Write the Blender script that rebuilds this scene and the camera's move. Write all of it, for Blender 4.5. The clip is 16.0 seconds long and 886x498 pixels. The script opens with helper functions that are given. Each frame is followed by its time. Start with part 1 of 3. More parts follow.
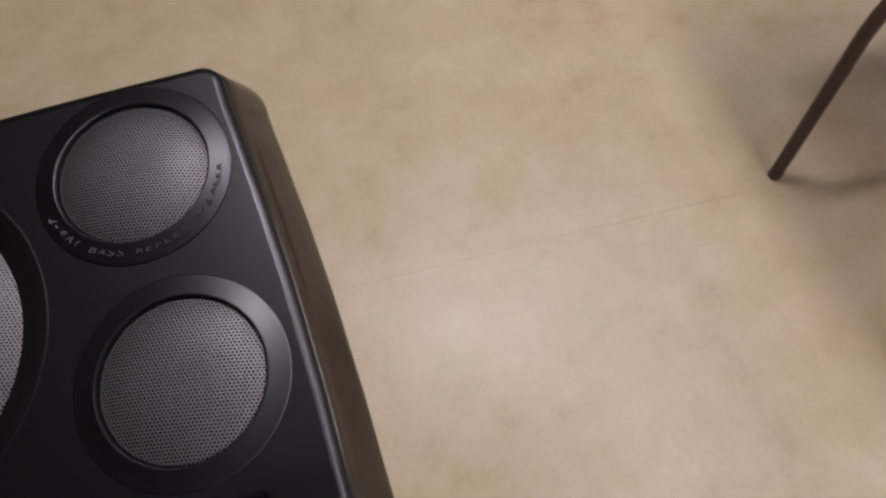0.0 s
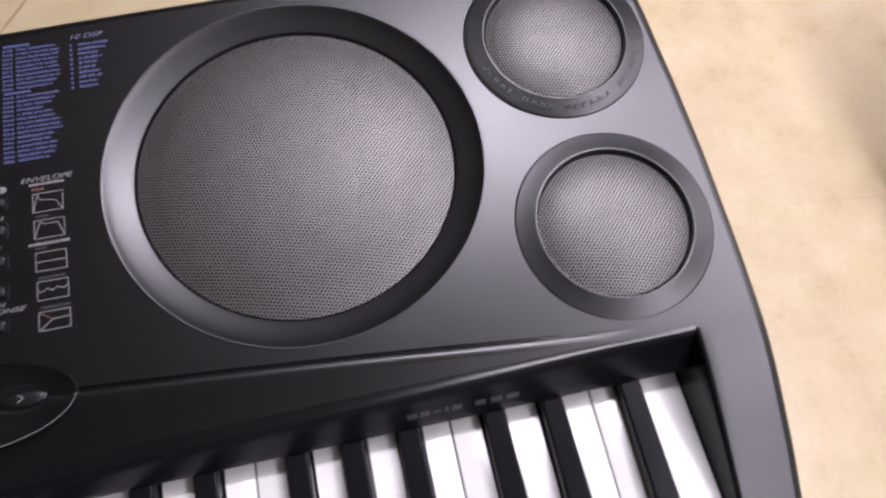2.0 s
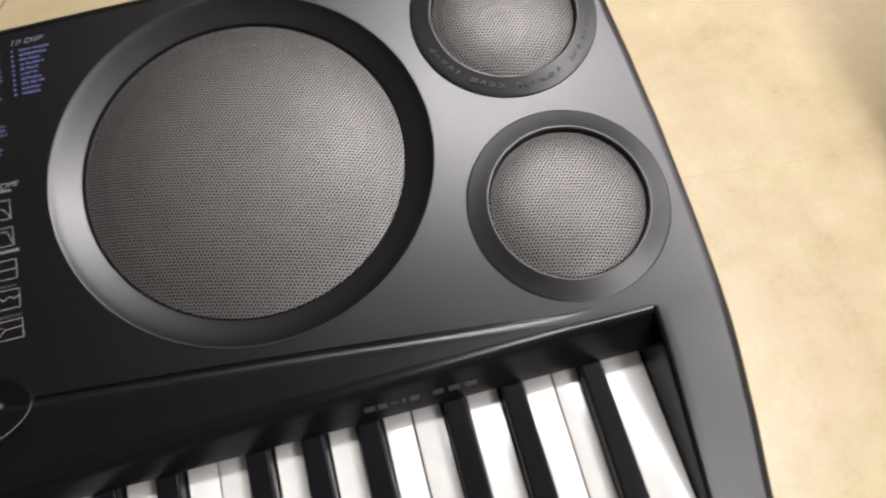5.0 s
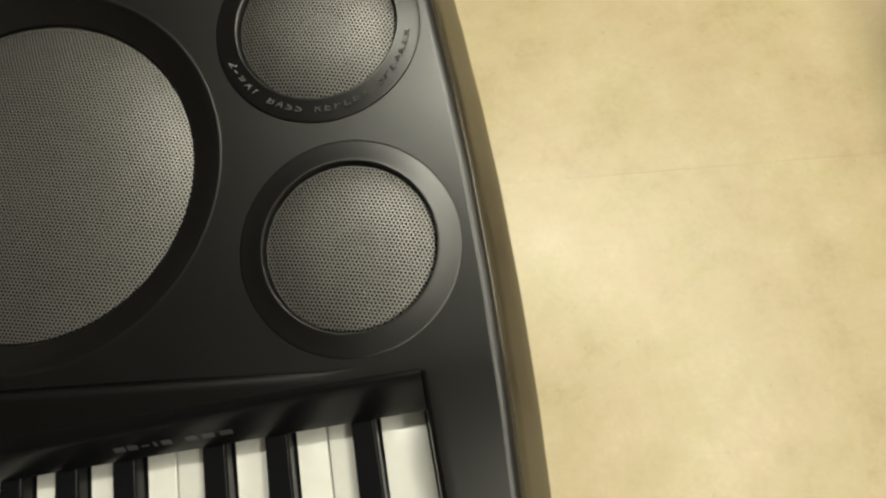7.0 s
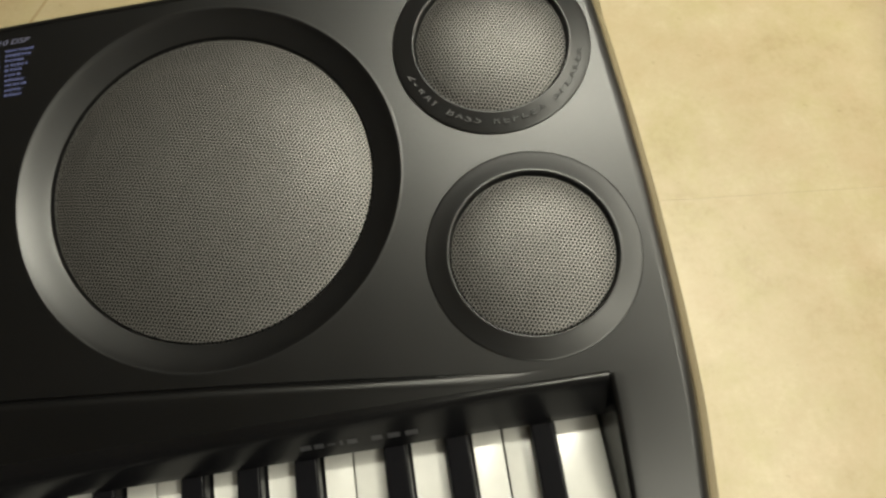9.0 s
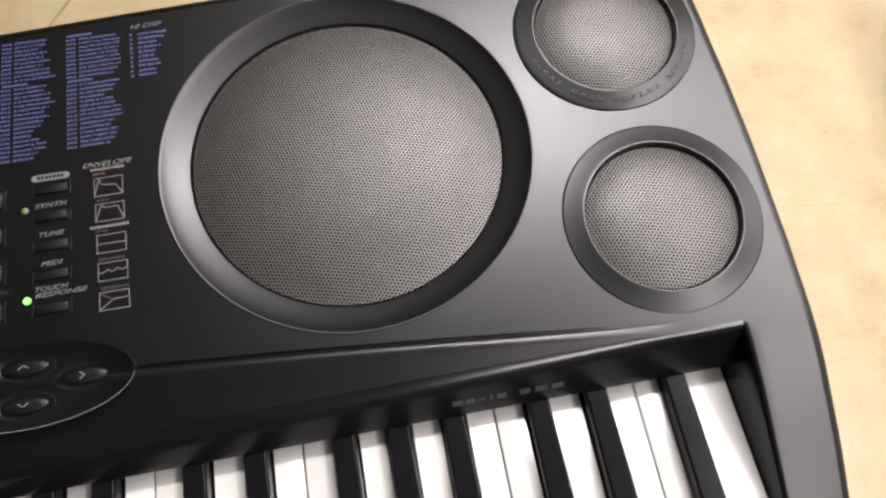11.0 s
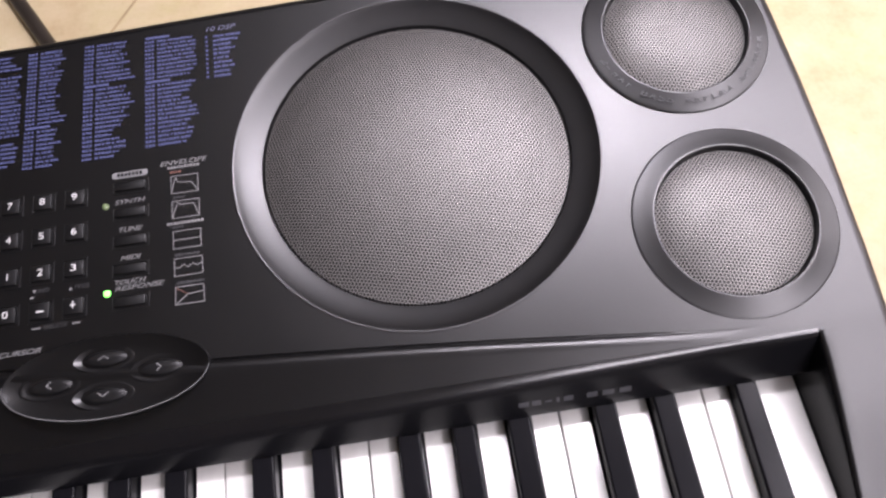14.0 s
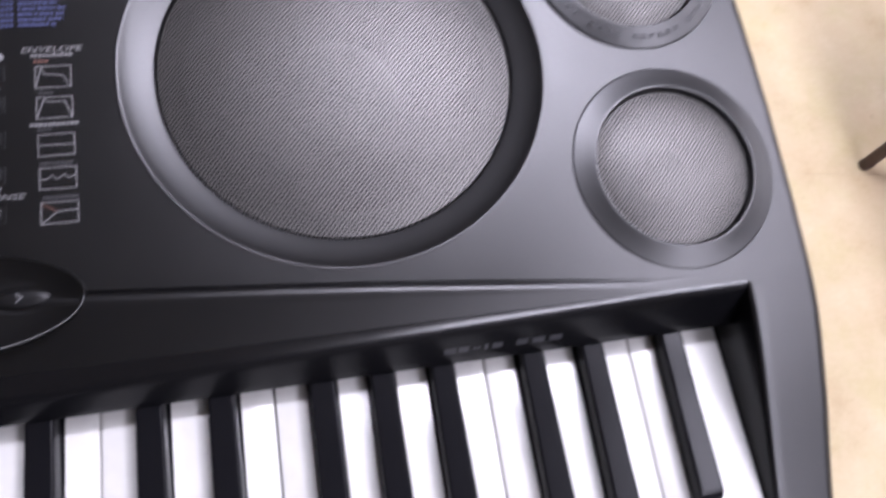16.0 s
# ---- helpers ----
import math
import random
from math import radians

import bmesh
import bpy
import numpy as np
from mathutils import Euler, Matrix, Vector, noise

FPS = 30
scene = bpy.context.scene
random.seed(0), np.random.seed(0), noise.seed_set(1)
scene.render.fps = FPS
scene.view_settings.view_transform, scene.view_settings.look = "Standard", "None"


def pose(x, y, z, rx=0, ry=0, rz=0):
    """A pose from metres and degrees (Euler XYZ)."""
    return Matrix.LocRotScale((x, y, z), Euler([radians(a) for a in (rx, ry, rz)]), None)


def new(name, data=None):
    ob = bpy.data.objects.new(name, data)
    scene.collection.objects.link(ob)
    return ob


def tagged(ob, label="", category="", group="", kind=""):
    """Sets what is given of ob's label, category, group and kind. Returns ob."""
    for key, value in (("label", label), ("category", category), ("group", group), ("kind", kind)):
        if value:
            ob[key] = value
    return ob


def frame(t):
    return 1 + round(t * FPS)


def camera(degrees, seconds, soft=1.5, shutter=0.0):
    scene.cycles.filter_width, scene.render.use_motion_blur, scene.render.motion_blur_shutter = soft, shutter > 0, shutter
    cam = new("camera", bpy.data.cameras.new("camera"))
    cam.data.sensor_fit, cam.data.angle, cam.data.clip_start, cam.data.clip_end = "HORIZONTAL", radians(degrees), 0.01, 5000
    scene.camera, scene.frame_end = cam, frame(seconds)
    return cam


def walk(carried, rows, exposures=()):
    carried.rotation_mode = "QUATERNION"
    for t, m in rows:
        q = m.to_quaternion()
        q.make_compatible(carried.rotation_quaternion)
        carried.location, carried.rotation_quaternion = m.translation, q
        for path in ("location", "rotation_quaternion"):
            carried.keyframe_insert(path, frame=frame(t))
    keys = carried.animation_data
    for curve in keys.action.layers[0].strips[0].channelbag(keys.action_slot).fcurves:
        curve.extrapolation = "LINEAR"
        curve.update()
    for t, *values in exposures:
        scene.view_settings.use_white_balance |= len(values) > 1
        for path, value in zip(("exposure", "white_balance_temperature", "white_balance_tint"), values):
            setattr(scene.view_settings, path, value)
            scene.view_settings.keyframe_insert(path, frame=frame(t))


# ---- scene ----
cam = camera(64.68, 16.0, soft=2.4, shutter=0.42)
walk(cam, [
    (0, pose(0.0851, -0.0383, 0.8702, 23.25, 3.12, -19.10)),
    (0.5, pose(0.0719, -0.0243, 0.8646, 22.54, 3.87, -13.85)),
    (1, pose(-0.0051, -0.0213, 0.8725, 21.21, 2.86, -9.10)),
    (1.5, pose(-0.0943, -0.0333, 0.8730, 22.12, -1.00, -9.55)),
    (2, pose(-0.1450, -0.0529, 0.8729, 23.37, -2.07, -12.36)),
    (2.5, pose(-0.1587, -0.0591, 0.8718, 22.55, -0.58, -14.14)),
    (3, pose(-0.1592, -0.0576, 0.8691, 21.92, -0.56, -15.02)),
    (5.5, pose(-0.0687, -0.0452, 0.8724, 20.44, 1.07, -14.31)),
    (6, pose(-0.0004, -0.0338, 0.8636, 17.98, 5.95, -9.84)),
    (6.5, pose(0.0257, -0.0331, 0.8562, 17.47, 4.42, -8.71)),
    (7, pose(0.0298, -0.0278, 0.8552, 16.96, 4.41, -8.97)),
    (7.5, pose(0.0164, -0.0227, 0.8585, 17.13, 5.07, -8.01)),
    (8, pose(0.0017, -0.0207, 0.8590, 17.58, 5.21, -7.31)),
    (8.5, pose(-0.0184, -0.0148, 0.8665, 18.21, 4.38, -8.04)),
    (9, pose(-0.0577, -0.0278, 0.8686, 19.36, 3.35, -8.31)),
    (9.5, pose(-0.0991, -0.0383, 0.8747, 20.02, -0.72, -11.24)),
    (10, pose(-0.1409, -0.0605, 0.8770, 23.07, -0.57, -11.71)),
    (12.5, pose(-0.1577, -0.0395, 0.8722, 22.50, 1.28, -7.54)),
    (13, pose(-0.1589, -0.0373, 0.8737, 22.98, 1.70, -7.36)),
    (13.5, pose(-0.1632, -0.0415, 0.8742, 22.70, 1.45, -6.73)),
    (14, pose(-0.1680, -0.0549, 0.8760, 23.28, 2.37, -8.28)),
    (14.5, pose(-0.1767, -0.0609, 0.8756, 23.25, 1.94, -8.52)),
    (15, pose(-0.1776, -0.0584, 0.8741, 23.18, 1.21, -8.96)),
    (15.5, pose(-0.1866, -0.0371, 0.8606, 22.68, -12.22, -9.97)),
    (15.7, pose(-0.1874, -0.0370, 0.8560, 21.42, -11.54, -10.22)),
    (16, pose(-0.1910, -0.0415, 0.8422, 18.37, -8.57, -9.21)),
], exposures=[
    (0.0, -1.13, 5960, 27), (0.5, -1.15, 6080, 28), (1.0, -0.86, 6180, 28), (1.5, -0.55, 5990, 27), (2.0, -0.06, 5840, 27), (3.0, 0.10, 5760, 27),
    (5.3, -0.16, 6320, 11), (6.5, -0.44, 6970, -1), (8.2, -0.52, 7240, -1), (9.0, -0.43, 7040, 0), (9.5, -0.20, 6800, 1), (10.0, -0.07, 6560, 6),
    (12.5, 0.31, 6190, 24), (13.0, 0.39, 6110, 23), (14.0, 0.41, 6000, 26), (14.5, 0.42, 5910, 26), (15.1, 0.45, 5790, 27), (15.5, 0.44, 5730, 32), (16.0, 0.11, 5590, 26)])

# ---------------------------------------------------------------- light
world = bpy.data.worlds.new("world")
scene.world = world
world.use_nodes = True
world.node_tree.nodes["Background"].inputs[0].default_value = (0.9, 0.93, 1.0, 1)
world.node_tree.nodes["Background"].inputs[1].default_value = 0.02

K = 0.527          # height of the white keys' tops
CEIL = 2.55


def area_lamp(name, x, y, sx, sy, watts, colour=(1.0, 0.96, 0.91)):
    data = bpy.data.lights.new(name, "AREA")
    data.shape, data.size, data.size_y, data.energy, data.color = "RECTANGLE", sx, sy, watts, colour
    ob = new(name, data)
    ob.matrix_world = pose(x, y, CEIL - 0.075, 0, 0, 0)
    return ob


# The third entry is an added lamp, standing in for unseen brightness at the right.
LAMPS = [(1.12, 0.60, 0.42, 0.95, 28.0), (1.12, -0.60, 0.42, 1.15, 28.0), (2.55, 0.75, 0.60, 1.3, 26.0), (0.38, 1.02, 0.75, 0.16, 50.0), (0.75, -1.75, 1.2, 0.60, 40.0)]
for lx, ly, sx, sy, watts in LAMPS:
    tagged(area_lamp("ceiling_lamp_light", lx, ly, sx, sy, watts), "soft white light of a ceiling lamp out of view", "light")


# ---------------------------------------------------------------- materials
def material(name, colour, rough=0.5, metal=0.0, spec=0.5):
    m = bpy.data.materials.new(name)
    m.use_nodes = True
    b = m.node_tree.nodes["Principled BSDF"]
    b.inputs["Base Color"].default_value = (*colour, 1)
    b.inputs["Roughness"].default_value = rough
    b.inputs["Metallic"].default_value = metal
    b.inputs["Specular IOR Level"].default_value = spec
    return m, m.node_tree, b


def node(tree, kind, **values):
    n = tree.nodes.new(kind)
    for key, value in values.items():
        if key in n.inputs:
            n.inputs[key].default_value = value
    return n


def noise_tex(tree, scale, detail=4.0, rough=0.55, coord=None):
    n = node(tree, "ShaderNodeTexNoise", Scale=scale, Detail=detail, Roughness=rough)
    tree.links.new(coord, n.inputs["Vector"])
    return n


def coords(tree):
    return tree.nodes.new("ShaderNodeTexCoord").outputs["Object"]


def maths(tree, op, a, b=None, c=None):
    n = tree.nodes.new("ShaderNodeMath")
    n.operation = op
    for i, v in enumerate((a, b, c)):
        if v is None:
            continue
        if isinstance(v, (int, float)):
            n.inputs[i].default_value = v
        else:
            tree.links.new(v, n.inputs[i])
    return n.outputs[0]


def ramp(tree, fac, stops):
    n = tree.nodes.new("ShaderNodeValToRGB")
    while len(n.color_ramp.elements) < len(stops):
        n.color_ramp.elements.new(0.5)
    for e, (p, c) in zip(n.color_ramp.elements, stops):
        e.position, e.color = p, (*c, 1)
    tree.links.new(fac, n.inputs[0])
    return n.outputs[0]


def bump(tree, b, height, strength, distance):
    n = node(tree, "ShaderNodeBump", Strength=strength, Distance=distance)
    tree.links.new(height, n.inputs["Height"])
    tree.links.new(n.outputs[0], b.inputs["Normal"])


def plastic(name, colour, rough, grain=0.25, spec=0.5):
    m, tree, b = material(name, colour, rough, 0.0, spec)
    co = coords(tree)
    big = noise_tex(tree, 9.0, 5.0, 0.6, co)
    fine = noise_tex(tree, 1400.0, 2.0, 0.5, co)
    smear = noise_tex(tree, 38.0, 6.0, 0.7, co)
    dark = tuple(c * 0.82 for c in colour)
    light = tuple(c * 1.2 for c in colour)
    tree.links.new(ramp(tree, big.outputs[0], [(0.35, dark), (0.65, light)]), b.inputs["Base Color"])
    r = maths(tree, "MULTIPLY_ADD", smear.outputs[0], 0.07, rough - 0.035)
    tree.links.new(r, b.inputs["Roughness"])
    bump(tree, b, fine.outputs[0], grain, 0.0002)
    return m


PANEL = plastic("charcoal_grained_plastic", (0.0013, 0.0013, 0.0016), 0.34, 0.20, 0.54)
LIPM = plastic("smooth_charcoal_plastic", (0.0030, 0.0030, 0.0036), 0.23, 0.03, 0.58)
FACEM = plastic("dull_charcoal_plastic", (0.0040, 0.0040, 0.0048), 0.22, 0.03, 0.24)
RINGM = plastic("charcoal_satin_plastic", (0.0022, 0.0022, 0.0026), 0.35, 0.12, 0.56)
SHELL = plastic("black_shell_plastic", (0.020, 0.016, 0.010), 0.20, 0.12, 1.0)
BUTTON = plastic("black_rubber_plastic", (0.0018, 0.0018, 0.0021), 0.46, 0.2, 0.4)
BLACKKEY = plastic("black_key_plastic", (0.0045, 0.0045, 0.0056), 0.24, 0.03, 0.15)
WHITEKEY = plastic("ivory_white_key_plastic", (0.49, 0.486, 0.464), 0.22, 0.03)
PRINT = material("light_grey_print", (0.155, 0.155, 0.158), 0.5)[0]
PRINTWHITE = material("white_print", (0.50, 0.50, 0.50), 0.5)[0]
PRINTDIM = material("dim_grey_print", (0.034, 0.034, 0.036), 0.45)[0]
PRINTGREY = material("worn_grey_print", (0.036, 0.036, 0.040), 0.4)[0]
PRINTBLUE = material("lavender_blue_print", (0.047, 0.055, 0.128), 0.5)[0]
PRINTHEAD = material("pale_lavender_print", (0.105, 0.108, 0.165), 0.5)[0]
PRINTRED = material("dull_red_print", (0.13, 0.065, 0.05), 0.5)[0]
LEDOFF = material("unlit_green_led", (0.12, 0.16, 0.08), 0.25)[0]
LED, t_, b_ = material("lit_green_led", (0.1, 0.7, 0.1), 0.3)
b_.inputs["Emission Color"].default_value = (0.25, 1.0, 0.12, 1)
b_.inputs["Emission Strength"].default_value = 2.2
CONE = plastic("dark_speaker_cone_paper", (0.005, 0.005, 0.005), 0.8, 0.2, 0.2)
TUBE = plastic("dark_brown_painted_tube", (0.055, 0.030, 0.021), 0.4, 0.1)
STANDM = plastic("black_painted_steel_tube", (0.018, 0.014, 0.011), 0.4, 0.1)
FELT = plastic("dark_void_felt", (0.006, 0.006, 0.006), 0.9, 0.2, 0.1)
SEAMM = plastic("brown_seam_filler", (0.54, 0.43, 0.255), 0.6, 0.2)
LINEM = plastic("brown_floor_line", (0.33, 0.25, 0.14), 0.5, 0.1)
COVERM = plastic("dark_maroon_cloth", (0.045, 0.028, 0.034), 0.8, 0.4, 0.3)
SEATM = plastic("reddish_brown_upholstery", (0.48, 0.105, 0.075), 0.7, 0.4)
# Unseen walls, their beige darkened so the panel's left reflects less.
WALLM = plastic("dimmed_beige_wall", (0.23, 0.215, 0.19), 0.8, 0.3)
# Unseen wall kept white, to give right-facing surfaces something bright to reflect.
EASTWALL = plastic("white_bounce_wall", (0.75, 0.73, 0.68), 0.8, 0.3)
# Dark in place of the unseen person behind the camera, for the lip's reflections.
DARKWALL = plastic("dark_standin_wall", (0.085, 0.083, 0.085), 0.8, 0.3)
# Unseen ceiling, greyed well below white to dim its image in the panel.
CEILM = plastic("dimmed_ceiling_grey", (0.20, 0.196, 0.19), 0.85, 0.3)
FIXM = plastic("white_lamp_housing", (0.7, 0.7, 0.7), 0.5, 0.1)
DIFF, t_, b_ = material("glowing_lamp_diffuser", (0.8, 0.8, 0.8), 0.5)
b_.inputs["Emission Color"].default_value = (1.0, 0.93, 0.82, 1)
b_.inputs["Emission Strength"].default_value = 3.0


def grille_material():
    """Painted steel sheet, perforated with holes in a hexagonal lattice."""
    m, tree, b = material("perforated_grey_steel", (0.2, 0.2, 0.2), 0.47, 0.75)
    co = coords(tree)
    sep = tree.nodes.new("ShaderNodeSeparateXYZ")
    turn = node(tree, "ShaderNodeVectorRotate", Angle=radians(14))
    tree.links.new(co, turn.inputs[0])
    tree.links.new(turn.outputs[0], sep.inputs[0])
    a = 0.00180
    lattice = []
    for shift in (0.0, 0.5):
        u = maths(tree, "SUBTRACT", maths(tree, "FRACT", maths(tree, "ADD", maths(tree, "DIVIDE", sep.outputs[0], a), 50 + shift)), 0.5)
        v = maths(tree, "SUBTRACT", maths(tree, "FRACT", maths(tree, "ADD", maths(tree, "DIVIDE", sep.outputs[1], a * 1.732), 50 + shift)), 0.5)
        v = maths(tree, "MULTIPLY", v, 1.732)
        lattice.append(maths(tree, "SQRT", maths(tree, "ADD", maths(tree, "MULTIPLY", u, u), maths(tree, "MULTIPLY", v, v))))
    d = maths(tree, "MINIMUM", lattice[0], lattice[1])
    edge = tree.nodes.new("ShaderNodeMapRange")
    edge.interpolation_type = "SMOOTHSTEP"
    tree.links.new(d, edge.inputs[0])
    edge.inputs[1].default_value, edge.inputs[2].default_value = 0.29, 0.385
    wear = noise_tex(tree, 60.0, 4.0, 0.6, co)
    tree.links.new(ramp(tree, wear.outputs[0], [(0.3, (0.148, 0.143, 0.138)), (0.7, (0.170, 0.164, 0.158))]), b.inputs["Base Color"])
    bump(tree, b, edge.outputs[0], 0.3, 0.0003)
    clear = tree.nodes.new("ShaderNodeBsdfTransparent")
    mix = tree.nodes.new("ShaderNodeMixShader")
    tree.links.new(edge.outputs[0], mix.inputs[0])
    tree.links.new(clear.outputs[0], mix.inputs[1])
    tree.links.new(b.outputs[0], mix.inputs[2])
    tree.links.new(mix.outputs[0], tree.nodes["Material Output"].inputs["Surface"])
    return m


GRILLE = grille_material()


def floor_material():
    """Worn, mottled beige linoleum with a satin finish."""
    m, tree, b = material("mottled_beige_linoleum", (0.55, 0.42, 0.22), 0.35)
    co = coords(tree)
    cloud = noise_tex(tree, 5.0, 6.0, 0.62, co)
    blot = noise_tex(tree, 17.0, 5.0, 0.6, co)
    fine = noise_tex(tree, 130.0, 4.0, 0.6, co)
    mixed = maths(tree, "ADD", maths(tree, "MULTIPLY", cloud.outputs[0], 0.5), maths(tree, "ADD", maths(tree, "MULTIPLY", blot.outputs[0], 0.35), maths(tree, "MULTIPLY", fine.outputs[0], 0.15)))
    base = ramp(tree, mixed, [(0.34, (0.388, 0.305, 0.173)), (0.46, (0.460, 0.377, 0.229)), (0.54, (0.489, 0.407, 0.257)), (0.66, (0.559, 0.480, 0.326))])
    patch = noise_tex(tree, 9.0, 5.0, 0.65, co)
    tint = tree.nodes.new("ShaderNodeMix")
    tint.data_type, tint.blend_type = "RGBA", "MULTIPLY"
    tint.inputs[0].default_value = 1.0
    tree.links.new(base, tint.inputs[6])
    tree.links.new(ramp(tree, patch.outputs[0], [(0.35, (0.965, 0.99, 0.91)), (0.5, (1, 1, 1)), (0.66, (1.0, 0.97, 0.975))]), tint.inputs[7])
    base = tint.outputs[2]
    speck = noise_tex(tree, 75.0, 2.0, 0.5, co)
    mark = ramp(tree, speck.outputs[0], [(0.70, (0, 0, 0)), (0.76, (1, 1, 1))])
    over = tree.nodes.new("ShaderNodeMix")
    over.data_type = "RGBA"
    tree.links.new(maths(tree, "MULTIPLY", mark, 0.18), over.inputs[0])
    tree.links.new(base, over.inputs[6])
    over.inputs[7].default_value = (0.22, 0.15, 0.08, 1)
    tree.links.new(over.outputs[2], b.inputs["Base Color"])
    r = maths(tree, "MULTIPLY_ADD", blot.outputs[0], 0.2, 0.27)
    tree.links.new(r, b.inputs["Roughness"])
    bump(tree, b, fine.outputs[0], 0.12, 0.0015)
    return m


FLOOR = floor_material()


# ---------------------------------------------------------------- building helpers
def smooth(me, angle=40):
    for p in me.polygons:
        p.use_smooth = True
    bm = bmesh.new()
    bm.from_mesh(me)
    for e in bm.edges:
        if len(e.link_faces) == 2 and e.calc_face_angle(0) > radians(angle):
            e.smooth = False
    bm.to_mesh(me)
    bm.free()


def finish(bm, name, mat, angle=40):
    bmesh.ops.recalc_face_normals(bm, faces=bm.faces)
    me = bpy.data.meshes.new(name)
    bm.to_mesh(me)
    bm.free()
    me.materials.append(mat)
    smooth(me, angle)
    return me


def part(name, bm, mat, parent=None, label="", at=None, angle=40):
    me = bm if isinstance(bm, bpy.types.Mesh) else finish(bm, name, mat, angle)
    ob = new(name, me)
    if at is not None:
        ob.matrix_basis = at
    if parent is not None:
        ob.parent = parent
    if label:
        ob["label"] = label
    return ob


def thing(name, label, category, at=None, group="", kind=""):
    ob = new(name)
    ob.empty_display_size = 0.05
    if at is not None:
        ob.matrix_basis = at
    return tagged(ob, label, category, group, kind)


def box(x0, y0, z0, x1, y1, z1, bevel=0.0, segments=2):
    bm = bmesh.new()
    bmesh.ops.create_cube(bm, size=1.0)
    for v in bm.verts:
        v.co = Vector(((x0 + x1) / 2 + v.co.x * (x1 - x0), (y0 + y1) / 2 + v.co.y * (y1 - y0), (z0 + z1) / 2 + v.co.z * (z1 - z0)))
    if bevel:
        bmesh.ops.bevel(bm, geom=bm.edges[:], offset=bevel, segments=segments, affect="EDGES", profile=0.5)
    return bm


def sheet(rows, closed=False):
    """A surface through rows of points."""
    bm = bmesh.new()
    vs = [[bm.verts.new(p) for p in row] for row in rows]
    for a, b in zip(vs, vs[1:]):
        n = len(a)
        for i in range(n if closed else n - 1):
            j = (i + 1) % n
            bm.faces.new((a[i], a[j], b[j], b[i]))
    return bm


def lathe(profile, steps=96, cap=False):
    """A turned surface: profile of (radius, z)."""
    rows = [[(r * math.cos(2 * math.pi * i / steps), r * math.sin(2 * math.pi * i / steps), z) for i in range(steps)] for r, z in profile]
    bm = sheet(rows, True)
    if cap:
        bm.verts.ensure_lookup_table()
        bm.faces.new(bm.verts[-steps:])
    return bm


def tube(points, radius, steps=14):
    """A round bar along points."""
    pts = [Vector(p) for p in points]
    rows = []
    for i, p in enumerate(pts):
        d = (pts[min(i + 1, len(pts) - 1)] - pts[max(i - 1, 0)]).normalized()
        side = d.cross(Vector((0.13, 0.31, 0.94)).normalized())
        side = side.normalized() if side.length > 0.05 else d.orthogonal().normalized()
        up = side.cross(d)
        rows.append([p + radius * (math.cos(a) * side + math.sin(a) * up) for a in (2 * math.pi * k / steps for k in range(steps))])
    bm = sheet(rows, True)
    bm.verts.ensure_lookup_table()
    n = len(bm.verts)
    bm.faces.new(bm.verts[:steps])
    bm.faces.new(bm.verts[n - steps:])
    return bm


def bend(points, radius, steps=6):
    """Rounds the inner corners of a line of points."""
    pts = [Vector(p) for p in points]
    out = [pts[0]]
    for a, p, c in zip(pts, pts[1:], pts[2:]):
        u, w = (a - p).normalized(), (c - p).normalized()
        s, e = p + u * radius, p + w * radius
        for k in range(steps + 1):
            t = k / steps
            out.append(s * (1 - t) ** 2 + p * 2 * t * (1 - t) + e * t * t)
    return out + [pts[-1]]


